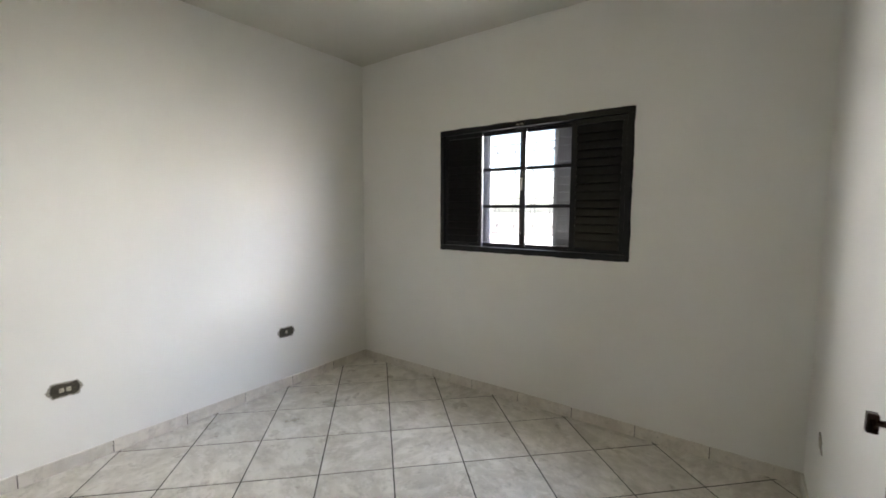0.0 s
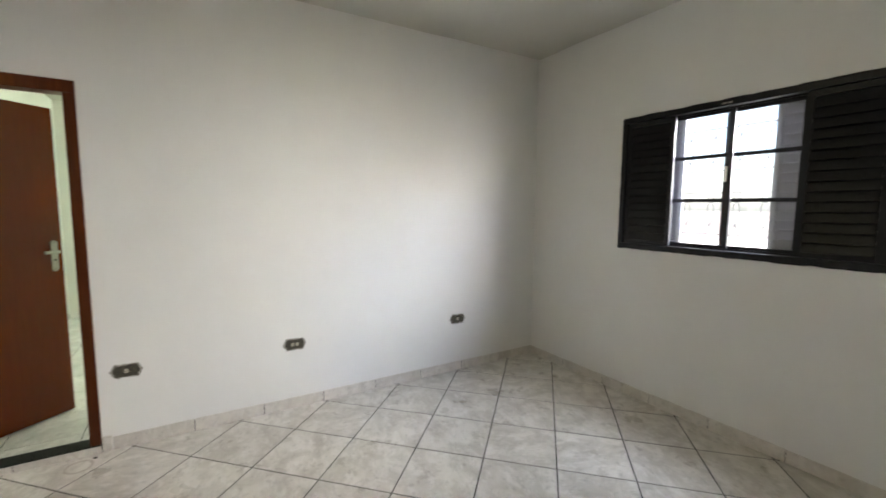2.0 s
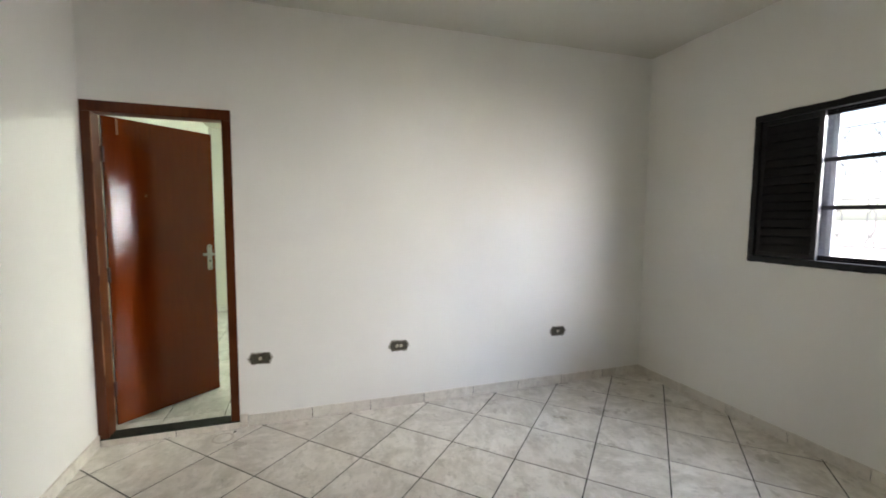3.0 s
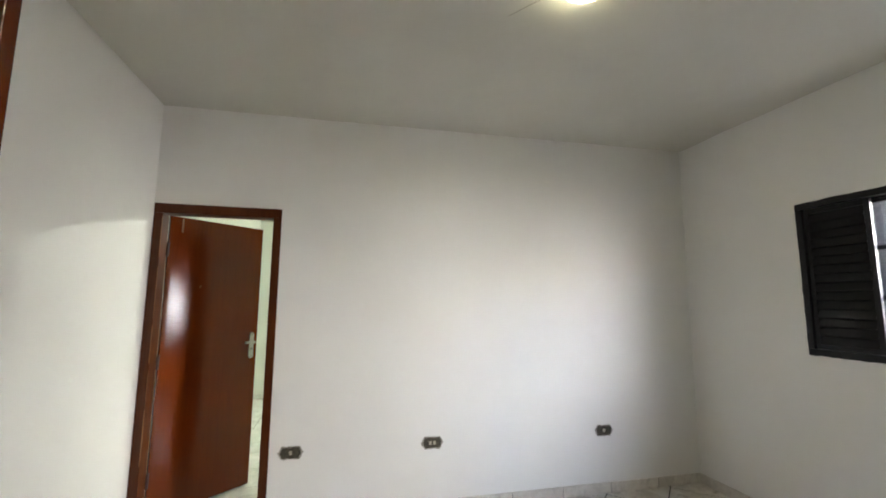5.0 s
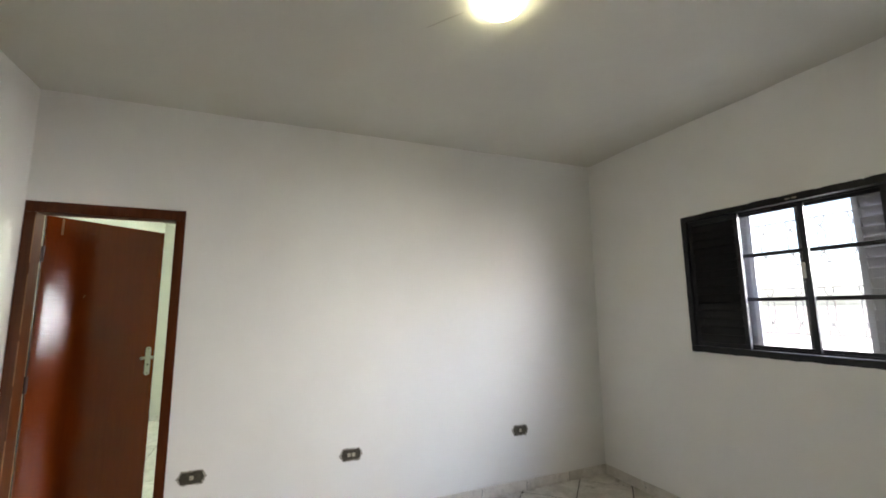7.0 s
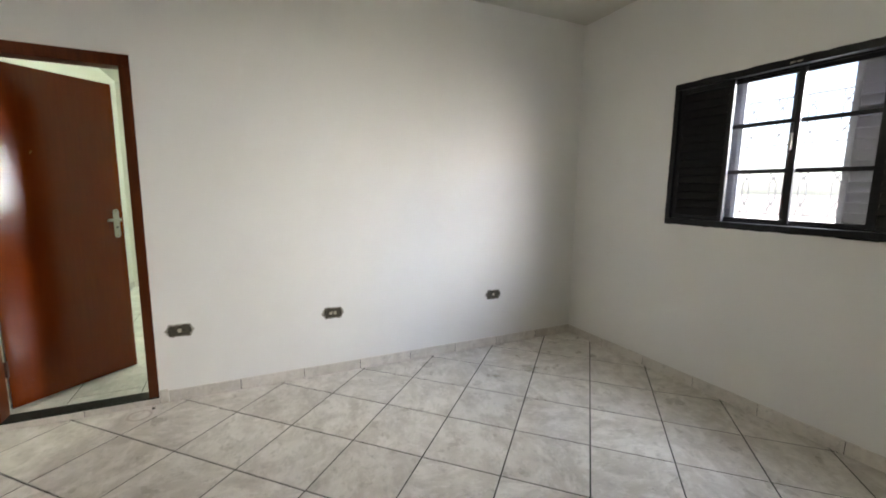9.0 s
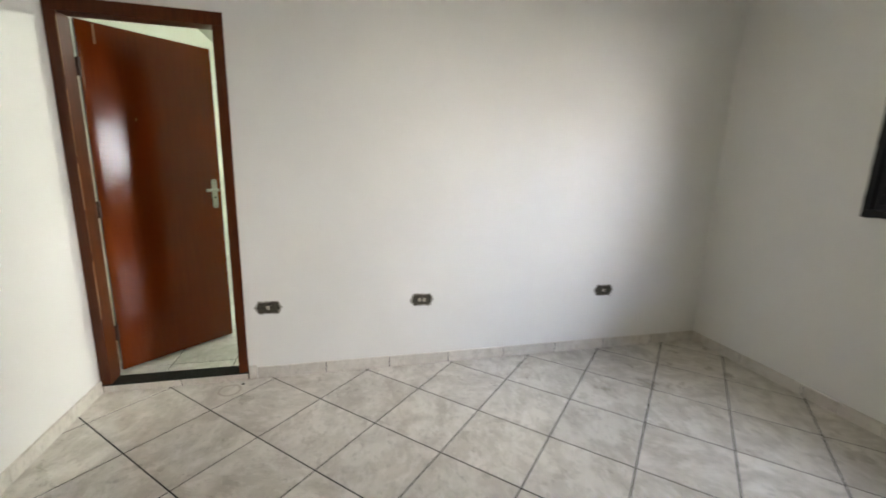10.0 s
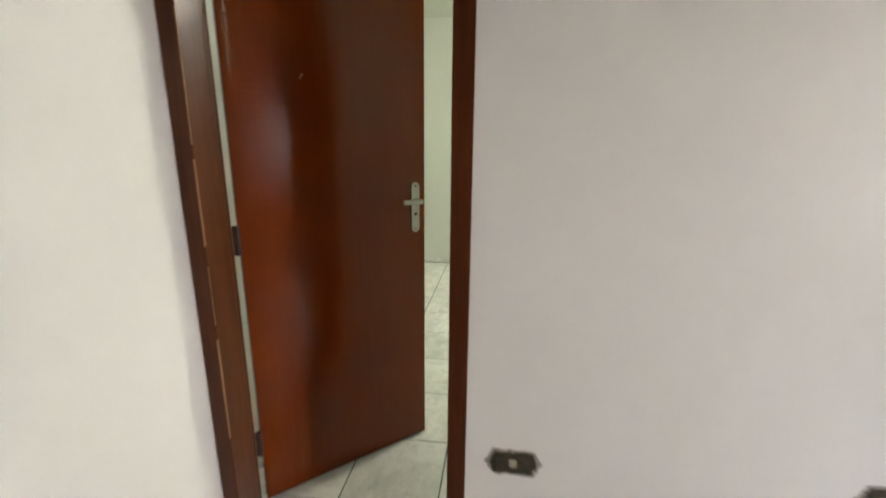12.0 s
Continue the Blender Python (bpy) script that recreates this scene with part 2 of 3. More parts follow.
def box(bm, lo, hi, bevel=0.0, seg=2):
    lo, hi = Vector(lo), Vector(hi)
    r = bmesh.ops.create_cube(bm, size=1.0, matrix=Matrix.Translation((lo + hi) / 2) @ Matrix.Diagonal((*(hi - lo), 1)))
    if bevel:
        edges = list({e for v in r["verts"] for e in v.link_edges})
        bmesh.ops.bevel(bm, geom=edges, offset=bevel, segments=seg, affect="EDGES", profile=0.6)
    return bm


def boxes(*rows, bevel=0.0):
    bm = bmesh.new()
    for lo, hi in rows:
        box(bm, lo, hi, bevel)
    return bm


def rod(bm, a, b, r, seg=12):
    a, b = Vector(a), Vector(b)
    m = Matrix.Translation((a + b) / 2) @ (b - a).to_track_quat("Z", "Y").to_matrix().to_4x4()
    bmesh.ops.create_cone(bm, cap_ends=True, segments=seg, radius1=r, radius2=r, depth=(b - a).length, matrix=m)
    return bm


def prism(bm, outline, depth, m=Matrix()):
    """A flat outline in x, y, pulled up along z to the depth, then set at m."""
    low = [bm.verts.new(m @ Vector((x, y, 0))) for x, y in outline]
    top = [bm.verts.new(m @ Vector((x, y, depth))) for x, y in outline]
    bm.faces.new(low[::-1])
    bm.faces.new(top)
    n = len(outline)
    for i in range(n):
        bm.faces.new((low[i], low[(i + 1) % n], top[(i + 1) % n], top[i]))
    return bm


def lathe(bm, profile, m=Matrix(), seg=48):
    rings = [[bm.verts.new(m @ Vector((r * math.cos(2 * math.pi * k / seg), r * math.sin(2 * math.pi * k / seg), z))) for k in range(seg)] for r, z in profile]
    for a, b in zip(rings, rings[1:]):
        for k in range(seg):
            bm.faces.new((a[k], a[(k + 1) % seg], b[(k + 1) % seg], b[k]))
    bm.faces.new(rings[0][::-1])
    bm.faces.new(rings[-1])
    return bm


def structure(name, bm, material, label, category):
    return tagged(part(name, bm, material), label, category, kind="structure")


# ---- large structure ----
structure("wall_west", boxes(
    ((WX - TH, DY1, -0.1), (WX, NY + TH, TOP)),
    ((WX - TH, SY - TH, DZ), (WX, DY1, TOP)),
    ((WX - TH, SY - TH, -0.1), (WX, DY0, DZ))), WALL, "white painted plaster wall with brown door and bare socket boxes", "wall")
structure("wall_north", boxes(
    ((WX, NY, -0.1), (WIN[0], NY + TH, TOP)), ((WIN[1], NY, -0.1), (EX + TH, NY + TH, TOP)),
    ((WIN[0], NY, -0.1), (WIN[1], NY + TH, WIN[2])), ((WIN[0], NY, WIN[3]), (WIN[1], NY + TH, TOP))),
    WALL, "white painted plaster wall around the black window", "wall")
ED0, ED1 = 0.52, 1.38                          # closed door in the east wall
structure("wall_east", boxes(
    ((EX, SY - TH, -0.1), (EX + TH, ED0, TOP)), ((EX, ED1, -0.1), (EX + TH, NY, TOP)),
    ((EX, ED0, 2.18), (EX + TH, ED1, TOP))), WALL, "white painted plaster wall with a bare socket box", "wall")
SD0, SD1 = -0.75, 0.11                         # entrance in the south wall
structure("wall_south", boxes(
    ((WX, SY - TH, -0.1), (SD0, SY, TOP)), ((SD1, SY - TH, -0.1), (EX, SY, TOP)),
    ((SD0, SY - TH, 2.18), (SD1, SY, TOP))), WALL, "white painted plaster wall beside the brown door", "wall")

def plaster_z(x, y):
    """The uneven underside of the ceiling."""
    i, j = 30 * (x - WX) / (EX - WX), 30 * (y - SY) / (NY - SY)
    return ceil_z(y) + 0.007 * noise.noise((i * 0.45, j * 0.45, 3)) + 0.003 * noise.noise((i * 1.3, j * 1.3, 8))


bm = bmesh.new()
n = 30
grid = [[bm.verts.new((WX + (EX - WX) * i / n, SY + (NY - SY) * j / n,
                       plaster_z(WX + (EX - WX) * i / n, SY + (NY - SY) * j / n))) for i in range(n + 1)] for j in range(n + 1)]
for j in range(n):
    for i in range(n):
        bm.faces.new((grid[j][i], grid[j + 1][i], grid[j + 1][i + 1], grid[j][i + 1]))
ret = bmesh.ops.extrude_face_region(bm, geom=list(bm.faces))
for v in ret["geom"]:
    if isinstance(v, bmesh.types.BMVert):
        v.co.z = 3.12
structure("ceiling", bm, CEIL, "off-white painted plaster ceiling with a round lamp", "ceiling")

crack = bmesh.new()                            # hairline crack beside the lamp
rnd = random.Random(2)
row = []
for k in range(9):
    x, y = -1.675 + 0.165 * k / 8 + rnd.uniform(-0.003, 0.003), 0.466 + 0.130 * k / 8 + rnd.uniform(-0.003, 0.003)
    wide = 0.0003 + 0.0006 * math.sin(math.pi * (k + 0.5) / 9)
    row.append([crack.verts.new((x - wide, y + wide, plaster_z(x, y) - dz)) for dz in (0.0012, -0.004)] + [crack.verts.new((x + wide, y - wide, plaster_z(x, y) - dz)) for dz in (-0.004, 0.0012)])
for p, q in zip(row, row[1:]):
    for i in range(4):
        crack.faces.new((p[i], p[(i + 1) % 4], q[(i + 1) % 4], q[i]))
structure("ceiling_crack", crack, CEMENT, "thin dark crack in the ceiling plaster", "crack")

structure("roof", boxes(((HALL_X - TH, -3.2, TOP), (EX + TH + 0.1, NY + TH + 0.05, TOP + 0.10))), CEMENT, "plain concrete roof slab over the rooms", "roof")

# hall beyond the brown door
HX = WX - TH
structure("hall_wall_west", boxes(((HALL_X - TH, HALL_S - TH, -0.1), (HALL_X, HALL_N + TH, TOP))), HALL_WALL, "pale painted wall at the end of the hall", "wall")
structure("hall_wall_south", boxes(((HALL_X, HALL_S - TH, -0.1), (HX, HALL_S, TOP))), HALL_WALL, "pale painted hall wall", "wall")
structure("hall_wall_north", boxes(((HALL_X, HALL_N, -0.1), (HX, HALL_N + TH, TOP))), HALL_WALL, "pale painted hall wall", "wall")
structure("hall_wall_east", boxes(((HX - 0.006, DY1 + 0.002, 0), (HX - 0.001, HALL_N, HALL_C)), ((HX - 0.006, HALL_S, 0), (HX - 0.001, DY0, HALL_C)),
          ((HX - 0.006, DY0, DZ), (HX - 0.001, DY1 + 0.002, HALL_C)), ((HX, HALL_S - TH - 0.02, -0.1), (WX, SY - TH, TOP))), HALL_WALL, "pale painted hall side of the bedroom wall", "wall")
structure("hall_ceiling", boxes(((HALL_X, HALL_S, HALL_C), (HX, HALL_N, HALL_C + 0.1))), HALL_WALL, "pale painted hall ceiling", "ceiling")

# short passage behind the entrance, plain
structure("passage_wall", boxes(
    ((-1.05, SY - TH - 1.2, -0.1), (-0.95, SY - TH, TOP)), ((0.31, SY - TH - 1.2, -0.1), (0.41, SY - TH, TOP)),
    ((-0.95, SY - TH - 1.2, -0.1), (0.31, SY - TH - 1.1, TOP))), WALL, "plain white passage walls", "wall")
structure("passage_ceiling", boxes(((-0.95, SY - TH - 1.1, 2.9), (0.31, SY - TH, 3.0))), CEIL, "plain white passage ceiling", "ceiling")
structure("passage_floor", boxes(((-0.95, SY - TH - 1.1, -0.06), (0.31, SY, -0.004))), BASE, "beige passage floor", "floor")

# outdoors
structure("ground", boxes(((-600, -600, -0.35), (600, 600, -0.101))), YARD, "pale sunlit concrete ground", "ground")


# ---- doors ----
def lever_set(parent, x, y, z, turn, metal, length=0.078):
    """Long plate with a flat lever, a keyhole and two screws; faces +x of its own frame before the turn."""
    m = Matrix.Translation((x, y, z)) @ Matrix.Rotation(turn, 4, "Z")
    outline = []
    for k in range(13):
        a = math.pi * k / 12
        outline.append((0.019 * math.cos(a), 0.086 + 0.019 * math.sin(a)))
    for k in range(13):
        a = math.pi + math.pi * k / 12
        outline.append((0.019 * math.cos(a), -0.086 + 0.019 * math.sin(a)))
    face = Matrix(((0, 0, 1, 0), (1, 0, 0, 0), (0, 1, 0, 0), (0, 0, 0, 1)))
    bm = prism(bmesh.new(), outline, 0.006, m @ face)
    plate = part("handle_plate", bm, metal, parent, "long rounded metal plate")
    bm = rod(bmesh.new(), m @ Vector((0.004, 0, 0.028)), m @ Vector((0.048, 0, 0.028)), 0.009)
    b2 = bmesh.new()
    box(b2, (0.036, -length, 0.018), (0.052, 0.012, 0.038), 0.005)
    b2.transform(m)
    tmp = bpy.data.meshes.new("tmp")
    b2.to_mesh(tmp)
    b2.free()
    bm.from_mesh(tmp)
    bpy.data.meshes.remove(tmp)
    part("lever", bm, metal, parent, "flat metal lever")
    bm = rod(bmesh.new(), m @ Vector((0.003, 0, -0.028)), m @ Vector((0.0075, 0, -0.028)), 0.0075)
    part("keyhole", bm, SLOT, plate, "dark keyhole")
    for dz in (0.09, -0.09):
        part("screw", rod(bmesh.new(), m @ Vector((0.003, 0, dz)), m @ Vector((0.0075, 0, dz)), 0.004), BRONZE, plate)


def brown_door():
    d = thing("door_1", (WX, (DY0 + DY1) / 2, SILL), "red-brown varnished wooden door, standing half open into the bright hall", "door", "structure")
    oy = (DY0 + DY1) / 2
    y0, y1, top = DY0 - oy, DY1 - oy, DZ - SILL
    f, back = 0.006, -TH + 0.009
    w = 0.056
    for nm, a, b, s in (("jamb", y0, y0 + w, 1), ("jamb", y1 - w, y1, -1)):
        bm = bmesh.new()
        lo, hi = a, b
        box(bm, (-0.105, lo, 0), (f, hi, top - w - 0.012), 0.003)
        cut = 0.014
        lo2, hi2 = (lo, hi - cut) if s > 0 else (lo + cut, hi)
        box(bm, (back, lo2, 0), (-0.105, hi2, top - w - 0.012), 0.002)
        # bead along the room's edge of the jamb
        if s < 0:
            box(bm, (-0.045, lo - 0.004, 0.0), (-0.036, lo + 0.002, top - w - 0.014), 0.0015)
        part(nm, bm, FRAME, d, "dark varnished jamb")
    bm = bmesh.new()
    box(bm, (-0.105, y0, top - w - 0.012), (f, y1, top), 0.003)
    box(bm, (back, y0, top - w + 0.004), (-0.105, y1, top), 0.002)
    part("head", bm, FRAME, d, "dark varnished head of the frame")
    # leaf: hinged on the hall side, turned into the hall
    hx, hy = -3.264 - WX, -1.5255 - oy
    ang = math.atan2(0.545, -0.502)
    lm = Matrix.Translation((hx, hy, 0.004)) @ Matrix.Rotation(ang, 4, "Z")
    L, TK, H, BOW = 0.741, 0.035, 2.098, 0.0045
    bm = bmesh.new()
    box(bm, (0.008, 0.0, 0), (L, TK, H), 0.0025)
    for k in range(1, 16):
        bmesh.ops.bisect_plane(bm, geom=bm.verts[:] + bm.edges[:] + bm.faces[:], plane_co=(L * k / 16, 0, 0), plane_no=(1, 0, 0))
    for v in bm.verts:                      # the leaf is slightly bowed
        v.co.y += BOW * 4 * (v.co.x / L) * (1 - v.co.x / L)
    leaf = part("leaf", bm, DOOR, d, "smooth red-brown varnished leaf")
    leaf.data.shade_smooth()
    leaf.data.set_sharp_from_angle(angle=radians(25))
    leaf.matrix_basis = lm
    # the face that the bedroom sees is local y = 0, facing -y
    lever_set(leaf, L - 0.048, -0.0, 1.163 - 0.054, -math.pi / 2, STEEL)
    lever_set(leaf, L - 0.048, TK, 1.163 - 0.054, math.pi / 2, STEEL)
    part("lock_plate", boxes(((L - 0.001, 0.006, 0.99), (L + 0.002, 0.029, 1.19)), bevel=0.0008), STEEL, leaf, "narrow metal lock plate")
    for z in (1.90, 1.10, 0.315):
        bm = rod(bmesh.new(), (0.0, -0.004, z - 0.054 - 0.05), (0.0, -0.004, z - 0.054 + 0.05), 0.0075)
        box(bm, (-0.012, -0.003, z - 0.104), (0.012, 0.004, z - 0.004), 0.001)
        part("hinge", bm, HINGE, leaf, "painted metal hinge")
    # scraped strip of bare wood near the upper hinge and small chips
    part("scrape", boxes(((0.085, 0.0007, H - 0.115), (0.097, 0.0030, H - 0.01)), bevel=0.0005), RAW, leaf, "strip of bare wood")
    part("chip", boxes(((0.249, 0.0030, 1.583), (0.257, 0.0050, 1.594)), bevel=0.0004), RAW, leaf, "pale chip in the varnish")
    part("chip", boxes(((0.244, 0.0030, 1.574), (0.2495, 0.0050, 1.584)), bevel=0.0004), RAW, leaf, "pale chip in the varnish")
    part("bare_edge", boxes(((L - 0.0005, 0.006, H - 0.34), (L + 0.0007, 0.030, H - 0.02)), bevel=0.0003), RAW, leaf, "unpainted wood along the edge")
    # varnish worn to the wood along the arris of the hinge jamb
    rnd = random.Random(6)
    z = 0.42
    while z < 2.02:
        long, deep = rnd.uniform(0.10, 0.42), rnd.uniform(0.0014, 0.0040)
        part("worn_arris", boxes(((f - deep, y0 + w - deep, z), (f + 0.0006, y0 + w + 0.0006, min(z + long, 2.06))), bevel=0.0004), RAW, d, "arris worn to pale wood")
        z += long + rnd.uniform(0.01, 0.09)
    part("strike_plate", boxes(((-0.1445, y1 - 0.0575, 1.0), (-0.118, y1 - 0.055, 1.16)), bevel=0.0005), STEEL, d, "metal strike plate")
    return d


brown_door()
structure("door_sill", boxes(((HX + 0.045, DY0, SILL - 0.010), (WX + 0.009, DY1, SILL)), bevel=0.002), GRANITE, "black granite sill under the brown door", "sill")
structure("sill_bed", boxes(((HX, DY0, -0.1), (WX, DY1, SILL - 0.010))), CEMENT, "cement bed under the granite sill", "sill")


def entrance_door():
    d = thing("door_2", (SD0, SY, 0), "red-brown varnished wooden entrance door, wide open into the room", "door", "structure")
    w = SD1 - SD0
    for a, b in ((0.0, 0.045), (w - 0.045, w)):
        part("jamb", boxes(((a, -TH, 0), (b, 0.004, 2.13)), bevel=0.003), FRAME, d, "dark varnished jamb")
    part("head", boxes(((0, -TH, 2.13), (w, 0.004, 2.18)), bevel=0.003), FRAME, d, "dark varnished head of the frame")
    leaf = part("leaf", boxes(((0.024, 0.008, 0.01), (0.059, 0.742, 2.115)), bevel=0.0025), DOOR, d, "smooth red-brown varnished leaf")
    lever_set(leaf, 0.059, 0.69, 1.06, 0.0, BRONZE)
    return d


entrance_door()


def east_door():
    w = ED1 - ED0
    d = thing("door_3", (EX, ED0, 0), "closed red-brown wooden door with a dark bronze lever", "door", "structure")
    for a, b in ((0.0, 0.05), (w - 0.05, w)):
        part("jamb", boxes(((0.0, a, 0), (TH, b, 2.13)), bevel=0.003), FRAME, d, "dark varnished jamb")
    part("head", boxes(((0.0, 0, 2.13), (TH, w, 2.18)), bevel=0.003), FRAME, d, "dark varnished head of the frame")
    leaf = part("leaf", boxes(((0.012, 0.052, 0.01), (0.047, w - 0.052, 2.128)), bevel=0.0025), DOOR, d, "smooth red-brown varnished leaf")
    plate = part("handle_plate", boxes(((0.004, 0.70, 0.90), (0.012, 0.755, 1.12)), bevel=0.003), BRONZE, leaf, "dark bronze plate")
    bm = rod(bmesh.new(), (0.008, 0.738, 1.016), (-0.06, 0.738, 1.016), 0.0085)
    box(bm, (-0.074, 0.728, 0.988), (-0.050, 0.752, 1.040), 0.006, 3)
    part("lever", bm, BRONZE, leaf, "dark bronze lever")
    return d


east_door()


# ---- window ----
def window():
    x0, x1, z0, z1 = WIN
    wx = (x0 + x1) / 2
    w = thing("window_1", (wx, NY, z0), "black painted steel window with glass sashes and louvred shutters pushed aside", "window", "structure")
    a, b, h = x0 - wx, x1 - wx, z1 - z0
    t = 0.04
    yi, yo = -0.006, 0.13
    for lo, hi, nm in (((a, yi, 0), (b, yo, t), "frame_rail"), ((a, yi, h - t), (b, yo, h), "frame_rail"),
                       ((a, yi, t), (a + t, yo, h - t), "frame_stile"), ((b - t, yi, t), (b, yo, h - t), "frame_stile")):
        part(nm, boxes((lo, hi), bevel=0.003), BLACK, w)
    # guide rails on sill and head
    for y in (0.045, 0.088):
        part("track", boxes(((a + t, y - 0.003, t), (b - t, y + 0.003, t + 0.012)), ((a + t, y - 0.003, h - t - 0.012), (b - t, y + 0.003, h - t))), BLACK, w)
    lz, hz = t + 0.002, h - t - 0.002

    def shutter(xa, xb, y, nm, label, coat=BLACK, fill=1.07, lean=1):
        s = part(nm, boxes(((xa, y, lz), (xa + 0.032, y + 0.022, hz)), ((xb - 0.032, y, lz), (xb, y + 0.022, hz)),
                           ((xa + 0.032, y, lz), (xb - 0.032, y + 0.022, lz + 0.035)), ((xa + 0.032, y, hz - 0.035), (xb - 0.032, y + 0.022, hz)), bevel=0.002), coat, w, label)
        count = 15
        step = (hz - lz - 0.07) / count
        bm = bmesh.new()
        shift = 0.0 if lean > 0 else 0.019
        prism(bm, [(shift + lean * px, pz) for px, pz in [(-0.010, -0.004), (-0.006, -0.007), (0.021, step * 0.92 * fill), (0.020, step * 0.99 * fill), (0.0165, step * 0.97 * fill)]], xb - xa - 0.064,
              Matrix(((0, 0, 1, 0), (1, 0, 0, 0), (0, 1, 0, 0), (0, 0, 0, 1))))
        slat = mesh_of("slat", bm, coat)
        for k in range(count):
            o = new("slat", slat)
            o.parent = s
            o.matrix_basis = pose(xa + 0.032, y, lz + 0.035 + k * step)
        return s

    cw = -1.363 - wx
    shutter(a + t, -1.705 - wx, 0.012, "fixed_louvre", "fixed black louvred panel")
    shutter(-0.955 - wx, b - t, 0.012, "fixed_louvre", "fixed black louvred panel")
    shutter(a + t + 0.03, -1.672 - wx, 0.098, "sliding_shutter", "louvred shutter pushed open, greyed by the glass before it", GREYED, 1.0, -1)
    shutter(-1.122 - wx, b - t - 0.03, 0.098, "sliding_shutter", "louvred shutter pushed open, greyed by the glass before it", GREYED, 1.0, -1)

    def sash(xa, xb, y):
        s = part("sash", boxes(((xa, y, lz), (xa + 0.03, y + 0.022, hz)), ((xb - 0.03, y, lz), (xb, y + 0.022, hz)),
                               ((xa + 0.03, y, lz), (xb - 0.03, y + 0.022, lz + 0.03)), ((xa + 0.03, y, hz - 0.03), (xb - 0.03, y + 0.022, hz)), bevel=0.002), BLACK, w, "black steel glazed sash")
        bars = (1.879 - z0, 1.579 - z0)
        for z in bars:
            part("glazing_bar", boxes(((xa + 0.03, y + 0.001, z - 0.013), (xb - 0.03, y + 0.021, z + 0.013)), bevel=0.002), BLACK, s)
        edges = [hz - 0.03, bars[0] - 0.013, bars[0] + 0.013, bars[1] - 0.013, bars[1] + 0.013, lz + 0.03]
        for top, bot in ((edges[0], edges[2]), (edges[1], edges[4]), (edges[3], edges[5])):
            p = part("pane", boxes(((xa + 0.03, y + 0.009, bot), (xb - 0.03, y + 0.013, top))), GLASS, s, "clear glass pane")
            p.visible_shadow = False
        return s

    front_sash = sash(-1.75 - wx, cw + 0.030, 0.05)
    sash(cw - 0.030, -0.955 - wx, 0.05 + 0.024)
    part("latch", boxes(((cw - 0.012, 0.036, 0.50), (cw + 0.006, 0.05, 0.60)), bevel=0.003), STEEL, front_sash, "small metal latch")
    part("head_clip", boxes(((cw - 0.03, -0.010, h - 0.026), (cw - 0.004, -0.006, h - 0.018)), ((cw + 0.006, -0.010, h - 0.026), (cw + 0.03, -0.010 + 0.004, h - 0.018))), STEEL, w, "bright metal clip")
    # ragged dark paint line round the frame
    rnd = random.Random(4)
    bm = bmesh.new()

    def ragged(p, q, out):
        p, q, out = Vector(p), Vector(q), Vector(out)
        k = max(8, int((q - p).length / 0.035))
        rows = []
        for i in range(k + 1):
            c = p.lerp(q, i / k)
            rows.append((bm.verts.new(c), bm.verts.new(c + out * (0.002 + 0.006 * rnd.random()))))
        for (c1, d1), (c2, d2) in zip(rows, rows[1:]):
            bm.faces.new((c1, c2, d2, d1))
    y = -0.0025
    ragged((a, y, h), (b, y, h), (0, 0, 1))
    ragged((a, y, 0), (b, y, 0), (0, 0, -1))
    ragged((a, y, 0), (a, y, h), (-0.6, 0, 0))
    ragged((b, y, 0), (b, y, h), (1, 0, 0))
    bmesh.ops.solidify(bm, geom=list(bm.faces), thickness=-0.002)
    part("paint_edge", bm, BLACK, w, "uneven dark paint edge")
    return w


window()


# ---- ceiling lamps ----
def ceiling_lamp(name, x, y, z, r, glass, label):
    lamp = thing(name, (x, y, z), label, "lamp")
    part("base", lathe(bmesh.new(), [(r * 0.90, 0.0), (r * 0.92, -0.002), (r * 0.92, -0.018), (r * 0.88, -0.020)]), RIM, lamp, "white round base", smooth=True)
    part("diffuser", lathe(bmesh.new(), [(r * 0.93, -0.016), (r * 0.98, -0.017), (r * 0.985, -0.024), (r * 0.95, -0.033), (r * 0.78, -0.042), (r * 0.45, -0.048), (r * 0.08, -0.050)]), glass, lamp, "glowing white diffuser", smooth=True)
    for k in range(3):                      # spring clips that hold the glass
        turn = 2 * math.pi * k / 3 + 0.6
        bm = boxes(((r * 0.88, -0.007, -0.013), (r * 1.02, 0.007, -0.003)), ((r * 0.99, -0.007, -0.024), (r * 1.03, 0.007, -0.003)), bevel=0.001)
        bm.transform(Matrix.Rotation(turn, 4, "Z"))
        part("clip", bm, RIM, lamp, "small white metal clip")
    return lamp


ceiling_lamp("ceiling_lamp", LAMP[0], LAMP[1], ceil_z(LAMP[1]) - 0.001, 0.108, LED, "round white ceiling lamp, switched on")
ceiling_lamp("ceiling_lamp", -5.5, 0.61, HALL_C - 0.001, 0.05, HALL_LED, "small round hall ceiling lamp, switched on")


